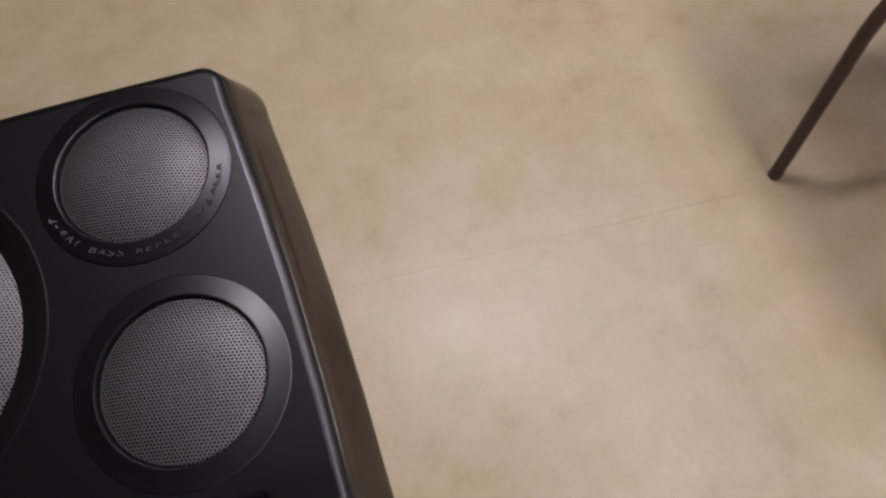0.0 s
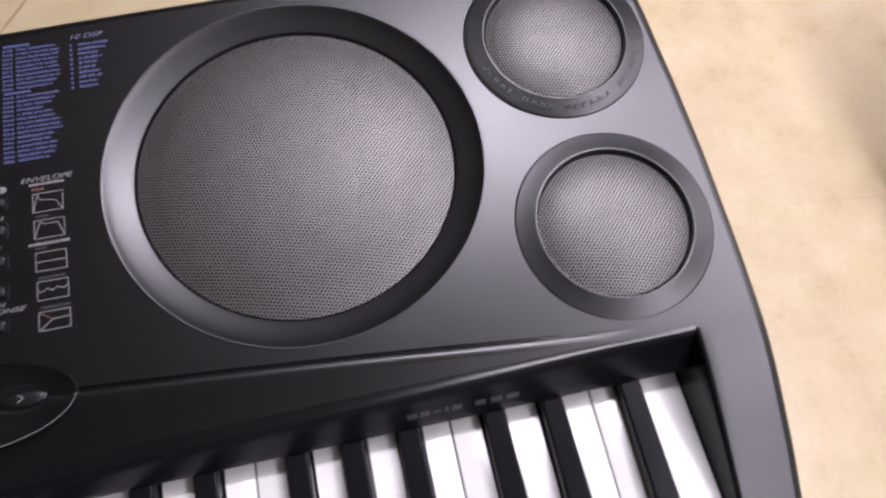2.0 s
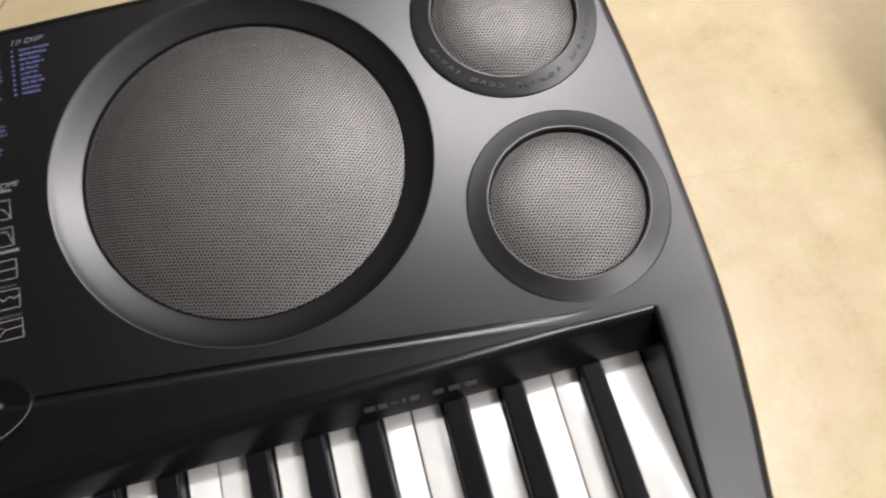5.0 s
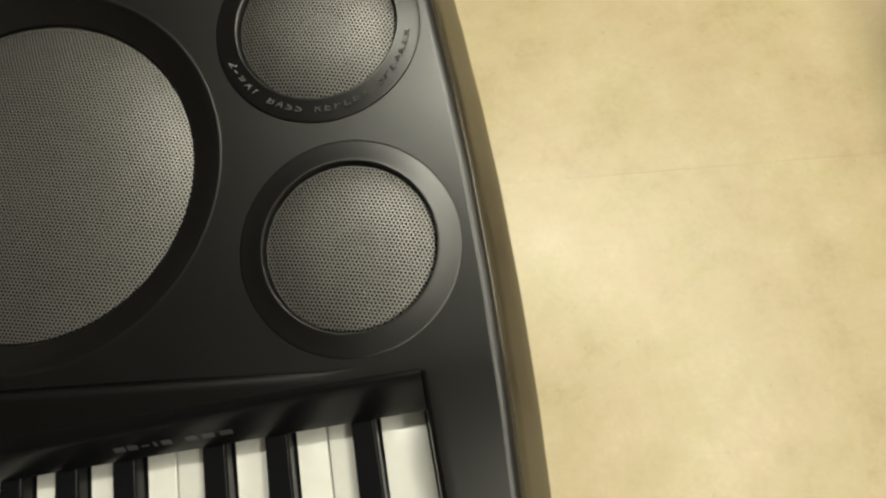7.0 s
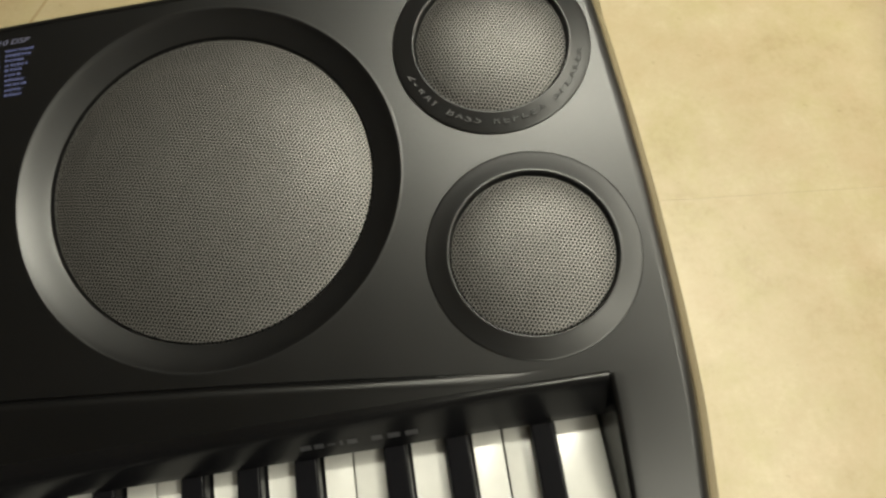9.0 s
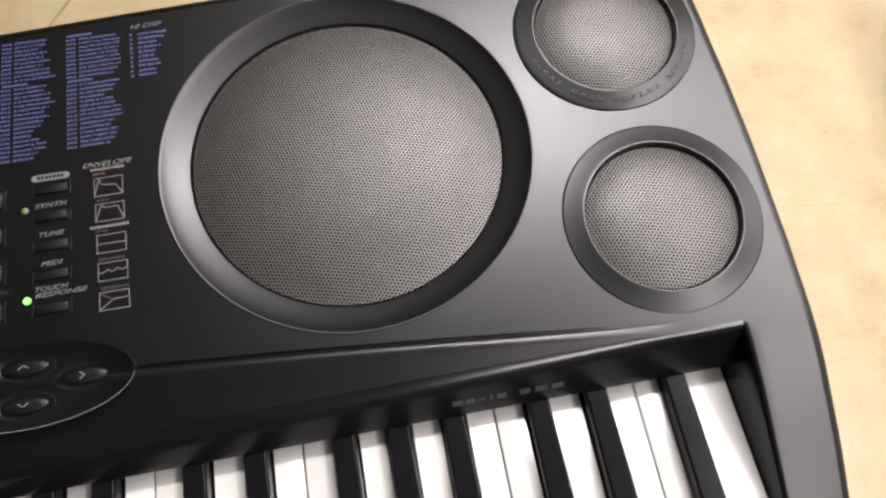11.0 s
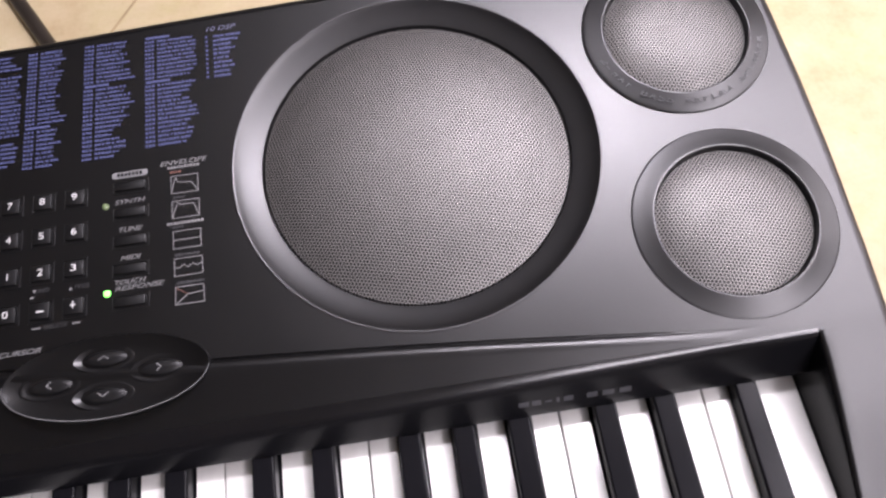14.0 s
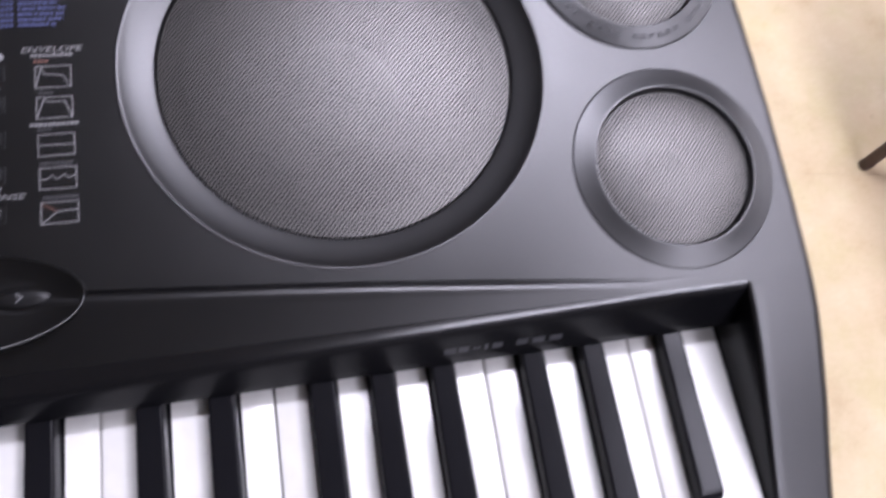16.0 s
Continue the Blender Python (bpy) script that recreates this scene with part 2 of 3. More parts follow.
# ---------------------------------------------------------------- the room
def room():
    floor = tagged(part("floor", box(-3.0, -2.6, -0.06, 3.2, 3.4, -0.0010), SEAMM), "worn mottled beige linoleum floor with a satin sheen", "floor", kind="structure")

    def seam(x):
        return 0.3245 - 0.1 * x

    for low, high in (((-2.6, -2.6), (seam(-3.0) - 0.00012, seam(3.2) - 0.00012)), ((seam(-3.0) + 0.00012, seam(3.2) + 0.00012), (3.4, 3.4))):
        bm = box(-3.0, -1, -0.0010, 3.2, 1, 0.0)
        for v in bm.verts:
            v.co.y = (low if v.co.y < 0 else high)[0 if v.co.x < 0 else 1]
        part("linoleum_sheet", bm, FLOOR, floor)
    # a thin flat brown bar lying on the linoleum
    line_bar = box(-0.004, -0.085, 0.0, 0.0004, 0.085, 0.0004)
    part("brown_line", line_bar, LINEM, floor, "thin brown line on the linoleum", pose(-0.607, 0.810, 0, 0, 0, -32))
    for name, b in (("wall_north", (-3.1, 3.4, 0, 3.3, 3.5, CEIL)), ("wall_south", (-3.1, -2.7, 0, 3.3, -2.6, CEIL)),
                    ("wall_east", (3.2, -2.6, 0, 3.3, 3.4, CEIL)), ("wall_west", (-3.1, -2.6, 0, -3.0, 3.4, CEIL))):
        dark = name == "wall_south"
        tagged(part(name, box(*b), DARKWALL if dark else EASTWALL if name == "wall_east" else WALLM), "unseen wall, darkened in place of the person behind the camera" if dark else "unseen white wall, bright for reflections from the right" if name == "wall_east" else "unseen beige wall, darkened to dim its reflection", "wall", kind="structure")
    tagged(part("ceiling", box(-3.1, -2.7, CEIL, 3.3, 3.5, CEIL + 0.08), CEILM), "unseen ceiling, greyed to dim its reflection in the panel", "ceiling", kind="structure")
    for lx, ly, sx, sy, watts in LAMPS:
        lamp = thing("ceiling_lamp", "flat white ceiling lamp with a glowing diffuser, fixed to the ceiling, out of view", "lamp", pose(lx, ly, CEIL), "lamps on the ceiling")
        part("housing", box(-sx / 2 - 0.03, -sy / 2 - 0.03, -0.05, sx / 2 + 0.03, sy / 2 + 0.03, 0.0, 0.008), FIXM, lamp)
        part("diffuser", box(-sx / 2, -sy / 2, -0.066, sx / 2, sy / 2, -0.0502, 0.004), DIFF, lamp, "glowing white diffuser")


room()

# ---------------------------------------------------------------- the keyboard
H0, SLOPE = 0.0310, 0.0699          # the panel's plane above the keys' tops: H0 + SLOPE * y
P = 0.0235                          # a white key's width
X_LEFT = -1.115                     # the body's other end
Y_FRONT, Y_FOLD = -0.168, 0.0135


def plane(y):
    return H0 + SLOPE * y


def droop(y):
    """How far the panel and its end cheek bend down towards the player."""
    t = 0.0190 - y
    if t <= 0:
        return 0.0
    s = min(1.0, t / 0.12)
    return 0.215 * t * t / (t + 0.050) + 0.0045 * s * s * (3 - 2 * s)


def edge_x(y):
    """The plan of the right end: the edge of the top."""
    pts = [(-0.17, 0.0275), (-0.08, 0.0346), (-0.04, 0.0373), (0.0, 0.0390), (0.05, 0.0401), (0.10, 0.0400), (0.14, 0.0387), (0.18, 0.0365), (0.21, 0.0345), (0.25, 0.0318)]
    for (a, xa), (b, xb) in zip(pts, pts[1:]):
        if y <= b:
            t = max(0.0, (y - a) / (b - a))
            t = t * t * (3 - 2 * t) * 0.4 + t * 0.6
            return xa + (xb - xa) * t
    return pts[-1][1]


def back_y(x):
    """The plan of the back edge of the top."""
    if x > -0.17:
        return 0.2337 + 0.0075 * (1 - ((x + 0.17) / 0.19) ** 2)
    return 0.2412 - 0.006 * min(1.0, (-0.17 - x) / 0.2) ** 1.7


def ridge_y(x):
    x = max(x, -0.42)
    bow = 0.0014 * math.sin(math.pi * min(1.0, max(0.0, (-0.04 - x) / 0.24)))
    return max(0.0196, 0.0200 - 0.0968 * (x + 0.04) + bow)


SPEAKERS = {"S1": (-0.0189, 0.0729), "S2": (-0.0204, 0.1825), "B": (-0.1675, 0.1350)}
keyboard = thing("electronic_keyboard", "charcoal black electronic keyboard with round speaker grilles, on a tube stand", "keyboard", pose(0, 0, K))


def border_y(x):
    return max(ridge_y(x) + 0.0012, 0.0278)


def outline():
    """The rim of the top from the player's right corner round the back to the far left: x, y and outward normal."""
    pts = []
    y = Y_FRONT
    while y < 0.2155:
        pts.append((edge_x(y), y))
        y += 0.006
    cx, cy, r = 0.0208, 0.2202, 0.0138
    for k in range(1, 12):
        a = radians(90 * k / 12)
        pts.append((cx + r * math.cos(a), cy + r * math.sin(a)))
    x = 0.0190
    while x > X_LEFT + 0.02:
        pts.append((x, back_y(x)))
        x -= 0.012 if x > -0.5 else 0.05
    pts.append((X_LEFT, back_y(X_LEFT)))
    out = []
    for i, p in enumerate(pts):
        a, b = pts[max(i - 1, 0)], pts[min(i + 1, len(pts) - 1)]
        d = Vector((b[0] - a[0], b[1] - a[1])).normalized()
        out.append((p[0], p[1], d.y, -d.x))
    return out


RIM = outline()
INSET = 0.0050


def rim_z(x, y):
    return plane(y) - droop(y)


def top_panel():
    """The flat top, with three round openings."""
    loops = []
    rim = [(x - nx * INSET, y - ny * INSET) for x, y, nx, ny in RIM if y - ny * INSET > 0.0281]
    low, x = [], X_LEFT
    while x < 0.0:
        low.append((x, border_y(x)))
        x += 0.03 if x < -0.44 else 0.006
    low += [(0.0036, border_y(0.0036)), (edge_x(0.0278) - INSET, 0.0278)]
    loops.append(low + rim[:-1] + [(X_LEFT, back_y(X_LEFT) - INSET)])
    for key, r in (("S1", 0.0430), ("S2", 0.0455), ("B", 0.0938)):
        cx, cy = SPEAKERS[key]
        n = 120 if key == "B" else 72
        loops.append([(cx + r * math.cos(2 * math.pi * i / n), cy + r * math.sin(2 * math.pi * i / n)) for i in range(n)])
    bm = bmesh.new()
    edges = []
    for loop in loops:
        vs = [bm.verts.new((x, y, plane(y))) for x, y in loop]
        edges += [bm.edges.new((a, b)) for a, b in zip(vs, vs[1:] + vs[:1])]
    bmesh.ops.triangle_fill(bm, edges=edges, use_beauty=True, normal=(0, 0, 1))
    return bm


part("top_panel", top_panel(), PANEL, keyboard, "grained charcoal plastic top panel", angle=30)


def front_lip():
    """The strip between the flat top and the keys: a crease that fades out, a sloping facet and the fold above the keys."""
    rows = []
    xs = [X_LEFT + 0.05 * i for i in range(15)]
    xs = [x for x in xs if x < -0.42] + [-0.42 + 0.006 * i for i in range(72)]
    xs = [x for x in xs if x < 0.003] + [0.0036]
    for x in xs:
        w = min(1.0, max(0.0, (x + 0.30) / 0.27))           # 1 at the right end
        fade = min(1.0, max(0.0, (-0.024 - x) / 0.09))       # the crease's strength
        yb, yr = border_y(x), ridge_y(x)
        yf = Y_FOLD - 0.0056 * (1 - w)                       # the fold comes down towards the keys at the left
        zf = rim_z(x, Y_FOLD) - 0.0086 * (1 - w)
        ym = min(yb - 0.00005, yr + 0.0011)
        pts = [(yb, plane(yb)), (ym, rim_z(x, ym))]
        for dy, dz in ((0.0008, 0.0), (0.0004, -0.0012), (0.0, -0.0012), (-0.0003, -0.0005), (-0.0009, 0.0), (-0.0018, 0.0005), (-0.0030, 0.0008), (-0.0044, 0.0009)):
            pts.append((yr + dy, rim_z(x, yr + dy) + dz * fade))
        ya, za = pts[-1]
        soft = min(0.0018 + 0.0060 * (1 - w), 0.95 * (ya - yf))
        m = (za - zf) / (ya - yf)
        for k in range(1, 5):
            t = k / 5
            pts.append((ya + (yf + soft - ya) * t, za + (zf + soft * m - za) * t))
        p0, p1, p2 = (yf + soft, zf + soft * m), (yf - 0.0004, zf), (yf - 0.0021, zf - 0.0022)
        for k in range(0, 10):
            t = k / 9
            pts.append(tuple(p0[i] * (1 - t) ** 2 + 2 * p1[i] * t * (1 - t) + p2[i] * t * t for i in (0, 1)))
        for k in range(1, 6):
            pts.append((p2[0] + (-0.0007 - p2[0]) * k / 5, p2[1] + (0.0108 - p2[1]) * k / 5))
        pts += [(-0.0009, 0.0103), (-0.0007, 0.0101), (-0.0002, 0.0100), (0.012, 0.0100)]
        rows.append([(x, y, z) for y, z in pts])
    return sheet(rows)


lip = part("front_lip", front_lip(), PANEL, keyboard, "folded lip of the panel above the keys", angle=50)
lip.data.materials.append(LIPM)
lip.data.materials.append(FACEM)
FACES = 32                          # faces across the lip: the flat and the facet, then 9 of the fold, then the face
for poly in lip.data.polygons:
    across = poly.index % FACES
    poly.material_index = 0 if across < 14 else 1 if across < 23 else 2


def last_key_edge(y):
    """The last key's outer edge, which flares a little towards the player."""
    return -0.0003 + 0.0019 * min(1.0, max(0.0, -y / 0.08))


def end_cheek():
    """The block beside the last key."""
    ys = [Y_FRONT + (0.0140 - Y_FRONT) * i / 44 for i in range(45)] + [0.01401, 0.0185, 0.0230, 0.0278]
    rows = []
    for y in ys:
        z = rim_z(0, y)
        xi, xo = 0.0036, edge_x(y) - INSET
        if y > 0.014:
            row = [(xi, y, z - 0.00001 * (5 - k)) for k in range(5)]
        else:
            xb = min(xi - 0.0003, last_key_edge(y) + 0.0006)
            row = [(xb - 0.0002, y, -0.03), (xb, y, -0.002), (xi - 0.0002, y, z - 0.0026), (xi + 0.0003, y, z - 0.0010), (xi + 0.0011, y, z - 0.0002)]
        rows.append(row + [(xi + 0.0025 + (xo - xi - 0.0025) * k / 6, y, z) for k in range(7)])
    return sheet(rows)


cheek = part("end_cheek", end_cheek(), PANEL, keyboard, "rounded charcoal end block beside the last key", angle=50)
cheek.data.materials.append(FACEM)
for poly in cheek.data.polygons:
    if poly.center.x < 0.0038:
        poly.material_index = 1


def side_shell():
    """The rim's rounding, the flared side and the back, down to the underside."""
    upper = [(-INSET, 0), (-0.0038, -0.00016), (-0.0025, -0.0006), (-0.0014, -0.0012), (-0.0005, -0.0021), (0.0, -0.0034), (0.0001, -0.0045), (-0.0010, -0.0050)]
    lower = [(-0.0010, -0.0050), (0.0004, -0.0053), (0.0013, -0.0062), (0.0050, -0.0145), (0.0092, -0.0235), (0.0128, -0.0315), (0.0136, -0.0338), (0.0138, -0.0350), (0.0134, -0.0360), (0.0112, -0.0368), (0.0106, -0.0400), (0.0085, -0.062), (0.004, -0.068)]
    made = []
    for profile in (upper, lower):
        rows = []
        for x, y, nx, ny in RIM:
            z = rim_z(x, y)
            s = 0.75 if ny > 0.8 and x < 0.012 else 1.0
            rows.append([(x + nx * d * (s if d > 0 else 1), y + ny * d * (s if d > 0 else 1), z + dz) for d, dz in profile])
        made.append(sheet(rows))
    return made


RIM_UP, RIM_LOW = side_shell()
part("rounded_rim", RIM_UP, PANEL, keyboard, "rounded charcoal rim of the top panel", angle=50)
part("side_shell", RIM_LOW, SHELL, keyboard, "dark flared plastic side and back", angle=35)
part("end_cap", box(X_LEFT - 0.03, Y_FRONT, -0.035, X_LEFT, 0.237, 0.027, 0.006), SHELL, keyboard, "black plastic end block")
part("key_bed", box(X_LEFT, Y_FRONT + 0.004, -0.036, 0.0340, 0.20, -0.022, 0.001), FELT, keyboard, "black plastic underside")
part("front_rail", box(X_LEFT, Y_FRONT - 0.006, -0.036, 0.030, Y_FRONT + 0.010, -0.004, 0.004), SHELL, keyboard, "black plastic rail before the keys")


# keys: from the last key, a G, to the left
def key_prism(pts, z0, z1, bevel):
    bm = bmesh.new()
    low = [bm.verts.new((x, y, z0)) for x, y in pts]
    top = [bm.verts.new((x, y, z1)) for x, y in pts]
    f = bm.faces.new(top)
    bm.faces.new(low[::-1])
    for i in range(len(pts)):
        j = (i + 1) % len(pts)
        bm.faces.new((low[i], low[j], top[j], top[i]))
    bmesh.ops.bevel(bm, geom=list(f.edges), offset=bevel, segments=2, affect="EDGES", profile=0.5)
    return bm


W_BLACK, Y_NECK, Y_KEYFRONT = 0.0124, -0.0815, -0.146
NOTES = "CDEFGAB"
# the black keys' middles, off the line between their white neighbours, and so how far they reach into those
OFF = {"D": -0.0020, "E": 0.0030, "G": -0.0024, "A": 0.0002, "B": 0.0036}
NECK = 0.0068
CUT = {n: (NECK + OFF[n] if n in OFF else 0, NECK - OFF[NOTES[(i + 1) % 7]] if NOTES[(i + 1) % 7] in OFF else 0) for i, n in enumerate(NOTES)}
EDGES = [-0.0008, -0.0236, -0.0461, -0.0699, -0.0937, -0.1173]


def white_key_mesh(note):
    g = 0.00045
    l, r = CUT[note]
    a, b = g, P - g
    al, br = (l - 0.0008 if l else a), P - (r if r else g)
    pts = [(a, Y_KEYFRONT), (b, Y_KEYFRONT)]
    pts += [(b, Y_NECK), (br, Y_NECK)] if r else []
    pts += [(br, 0.010), (al, 0.010)]
    pts += [(al + 0.0010, Y_NECK), (a, Y_NECK)] if l else []
    return finish(key_prism(pts, -0.020, 0.0, 0.0005), "white_key", WHITEKEY)


def last_key_mesh(lo):
    """The last white key, in the keyboard's own place."""
    al = lo + CUT["G"][0] - 0.0020
    right = [(last_key_edge(y), y) for y in (Y_KEYFRONT, -0.08, 0.0, 0.010)]
    pts = right + [(al, 0.010), (al + 0.0010, Y_NECK), (lo + 0.00045, Y_NECK), (lo + 0.00045, Y_KEYFRONT)]
    return finish(key_prism(pts, -0.020, 0.0, 0.0005), "white_key", WHITEKEY)


def black_key_mesh():
    w = W_BLACK / 2
    y1, y0 = 0.010, -0.0795
    rows = []
    for y, z, k in ((y1, 0.0094, 0), (-0.0705, 0.0096, 0), (-0.0735, 0.0091, 0.0001), (-0.0755, 0.0076, 0.0002), (-0.0783, 0.0022, 0.0004), (y0, -0.006, 0.0005), (y0, -0.015, 0.0005)):
        t = (y1 - y) / (y1 - y0)
        l, r = -w + k, w - k - 0.0009 * (1 - t) + 0.0005 * t
        edge = [(0.0, -9.0), (0.00035, -0.0020), (0.0004, -0.0014), (0.0006, -0.0007), (0.0010, -0.0002), (0.0014, 0.0), (0.0018, 0.0)]
        side = [(d, max(-0.0150 + 0.00001 * n, z + dz)) for n, (d, dz) in enumerate(edge)]
        rows.append([(l + d, y, zz) for d, zz in side] + [(r - d, y, zz) for d, zz in side[::-1]])
    return finish(sheet(rows), "black_key", BLACKKEY, 42)


def keys():
    meshes = {n: white_key_mesh(n) for n in NOTES}
    black = black_key_mesh()
    edges = EDGES + [-P * k for k in range(6, 46)]
    for count, (hi, lo) in enumerate(zip(edges, edges[1:])):
        note = NOTES[(4 - count) % 7]
        if count == 0:
            part("white_key", last_key_mesh(lo), None, keyboard)
        else:
            part("white_key", meshes[note], None, keyboard, at=pose(lo, 0, 0) @ Matrix.Diagonal(((hi - lo) / P, 1, 1, 1)))
        if note in OFF:
            part("black_key", black, None, keyboard, at=pose(lo + OFF[note] - (0.0012 if count == 0 else 0), 0, 0))


keys()


# speakers
def on_panel(x, y, dz=0.0):
    return pose(x, y, plane(y) + dz, math.degrees(math.atan(SLOPE)), 0, 0)


def speaker(key, ring_profile, r_grille, z_grille, dome, cone_depth, ring_label):
    x, y = SPEAKERS[key]
    at = on_panel(x, y)
    ring = part("speaker_ring", lathe(ring_profile, 128), RINGM, keyboard, ring_label, at, angle=32)
    n = 14
    prof = [(r_grille * (1 - k / n), z_grille + dome * (1 - (1 - k / n) ** 2.9)) for k in range(n)]
    part("speaker_grille", lathe([(r_grille + 0.0006, z_grille - 0.004)] + prof + [(0.0004, z_grille + dome)], 96, True), GRILLE, keyboard, "domed perforated grey metal speaker grille", at, angle=60)
    d = z_grille - 0.003
    cone = [(r_grille + 0.002, d), (r_grille * 0.93, d), (r_grille * 0.86, d + 0.0025), (r_grille * 0.78, d), (r_grille * 0.36, d - cone_depth), (r_grille * 0.34, d - cone_depth + 0.003), (r_grille * 0.2, d - cone_depth + 0.007), (0.001, d - cone_depth + 0.009)]
    part("speaker_cone", lathe(cone, 64, True), CONE, keyboard, "dark paper speaker cone behind the grille", at)
    return ring


speaker("S1", [(0.0500, -0.0045), (0.0499, 0.0000), (0.0497, 0.0003), (0.0492, 0.0005), (0.0486, 0.0006), (0.0470, 0.0009), (0.0440, 0.0015), (0.0403, 0.0024), (0.0395, 0.0026), (0.0391, 0.0025), (0.0388, 0.0021), (0.0386, 0.0012), (0.0383, -0.004), (0.0383, -0.006)],
        0.0379, -0.0006, 0.0048, 0.010, "raised charcoal plastic ring round a small speaker")
speaker("S2", [(0.0499, -0.0045), (0.0496, 0.0003), (0.0493, 0.0008), (0.0488, 0.0010), (0.0482, 0.0012), (0.0465, 0.0016), (0.0435, 0.0023), (0.0398, 0.0032), (0.0391, 0.0034), (0.0387, 0.0033), (0.0383, 0.0029), (0.0381, 0.0020), (0.0378, -0.004), (0.0378, -0.006)],
        0.0374, 0.0002, 0.0052, 0.010, "raised charcoal plastic ring round a small speaker")
speaker("B", [(0.0955, 0.0000), (0.0945, 0.0002), (0.0938, 0.0000), (0.0930, -0.0005), (0.0915, -0.0013), (0.0895, -0.0022), (0.0870, -0.0032), (0.0843, -0.0042), (0.0816, -0.0051), (0.0806, -0.0055), (0.0802, -0.0062), (0.0800, -0.013)],
        0.0793, -0.0068, 0.0088, 0.022, "dished charcoal plastic ring round a large speaker")


# printing
def letters(text, size, mat, name, x, y, width, parent, slant=0.18, dz=0.0003, turn=0.0, at=None):
    """Flat letters, as a mesh, on the panel; x, y: the middle of the line's left end."""
    cu = bpy.data.curves.new(name, "FONT")
    cu.body, cu.size, cu.shear, cu.extrude = text, size, slant, 0.00004
    cu.align_y = "CENTER"
    ob = bpy.data.objects.new(name, cu)
    scene.collection.objects.link(ob)
    me = bpy.data.meshes.new_from_object(ob.evaluated_get(bpy.context.evaluated_depsgraph_get()))
    bpy.data.objects.remove(ob)
    xs = [v.co.x for v in me.vertices]
    if width:
        k = width / max(1e-6, max(xs) - min(xs))
        for v in me.vertices:
            v.co.x = (v.co.x - min(xs)) * k
    me.materials.clear()
    me.materials.append(mat)
    return part(name, me, mat, parent, at=at if at is not None else on_panel(x, y, dz))


def add_bar(bm, x0, y0, x1, y1, z=0.0, h=0.00008):
    vs = [bm.verts.new((x, y, zz)) for zz in (z, z + h) for x, y in ((x0, y0), (x1, y0), (x1, y1), (x0, y1))]
    bm.faces.new(vs[4:])
    for i in range(4):
        j = (i + 1) % 4
        bm.faces.new((vs[i], vs[j], vs[j + 4], vs[i + 4]))


def printed_list(x, y, n, pitch, wide, seed, heads=(), digits=3):
    """A column of small lines that cannot be read: a number and one or two words a line."""
    rnd = random.Random(seed)
    drift = 0.9
    bm = bmesh.new()
    for i in range(n):
        yy = -i * pitch
        h = pitch * 0.30
        if i in heads:
            add_bar(bm, 0.0004, yy - h, 0.0135, yy + h)
            continue
        for k in range(digits):
            add_bar(bm, k * 0.0018, yy - h * rnd.uniform(0.8, 1.0), k * 0.0018 + rnd.uniform(0.0012, 0.0016), yy + h * rnd.uniform(0.8, 1.0))
        xx = 0.0066 if digits == 3 else 0.0042
        drift = min(1.3, max(0.55, drift + rnd.uniform(-0.28, 0.28)))
        end = xx + wide * drift
        while xx < end:
            w = rnd.uniform(0.0008, 0.0022)
            add_bar(bm, xx, yy - h * rnd.uniform(0.7, 1.05), min(xx + w, end), yy + h * rnd.uniform(0.6, 1.05))
            xx += w + rnd.choice((0.0002, 0.0003, 0.0003, 0.0008))
    return part("printed_list", bm, PRINTBLUE, keyboard, "small lavender printed list on the panel", on_panel(x, y, 0.0003))


for i, (lx, n, heads) in enumerate(((-0.4320, 27, (9,)), (-0.4010, 27, (4, 20)), (-0.3700, 28, (18,)), (-0.3392, 28, (10,)), (-0.3060, 27, (0, 11)))):
    printed_list(lx, 0.2268, n, 0.00258, 0.0165, 11 + i, heads)
printed_list(-0.2728, 0.2222, 10, 0.00285, 0.0150, 31, (), 1)
letters("10 DSP", 0.0042, PRINTHEAD, "printed_word", -0.2722, 0.2272, 0.0165, keyboard, 0.3)


def bars(name, spec, mat, x, y, parent, label="", dz=0.0003):
    bm = bmesh.new()
    for b in spec:
        add_bar(bm, *b)
    return part(name, bm, mat, parent, label, on_panel(x, y, dz))


def word_bars(x, y, width, height, seed, mat=None):
    rnd = random.Random(seed)
    spec, xx = [], 0.0
    while xx < width:
        w = rnd.uniform(0.0008, 0.0016)
        spec.append((xx, -height / 2, min(width, xx + w), height / 2 * rnd.uniform(0.6, 1)))
        xx += w + 0.0004
    return bars("small_print", spec, mat or PRINT, x, y, keyboard)


def push_button(name, x, y, w, h, z, label):
    bm = box(-w / 2, -h / 2, -0.003, w / 2, h / 2, z, 0.0008, 2)
    return part(name, bm, BUTTON, keyboard, label, on_panel(x, y))


def well(x, y, w, h, r=0.0007):
    """A thin raised collar round a button."""
    bm = bmesh.new()
    add = [(-w / 2 - r, -h / 2 - r, w / 2 + r, -h / 2), (-w / 2 - r, h / 2, w / 2 + r, h / 2 + r), (-w / 2 - r, -h / 2, -w / 2, h / 2), (w / 2, -h / 2, w / 2 + r, h / 2)]
    for b in add:
        add_bar(bm, *b, z=-0.0005, h=0.0009)
    return part("button_collar", bm, RINGM, keyboard, at=on_panel(x, y))


DIGITS = [["7", "8", "9"], ["4", "5", "6"], ["1", "2", "3"], ["0", "-", "+"]]
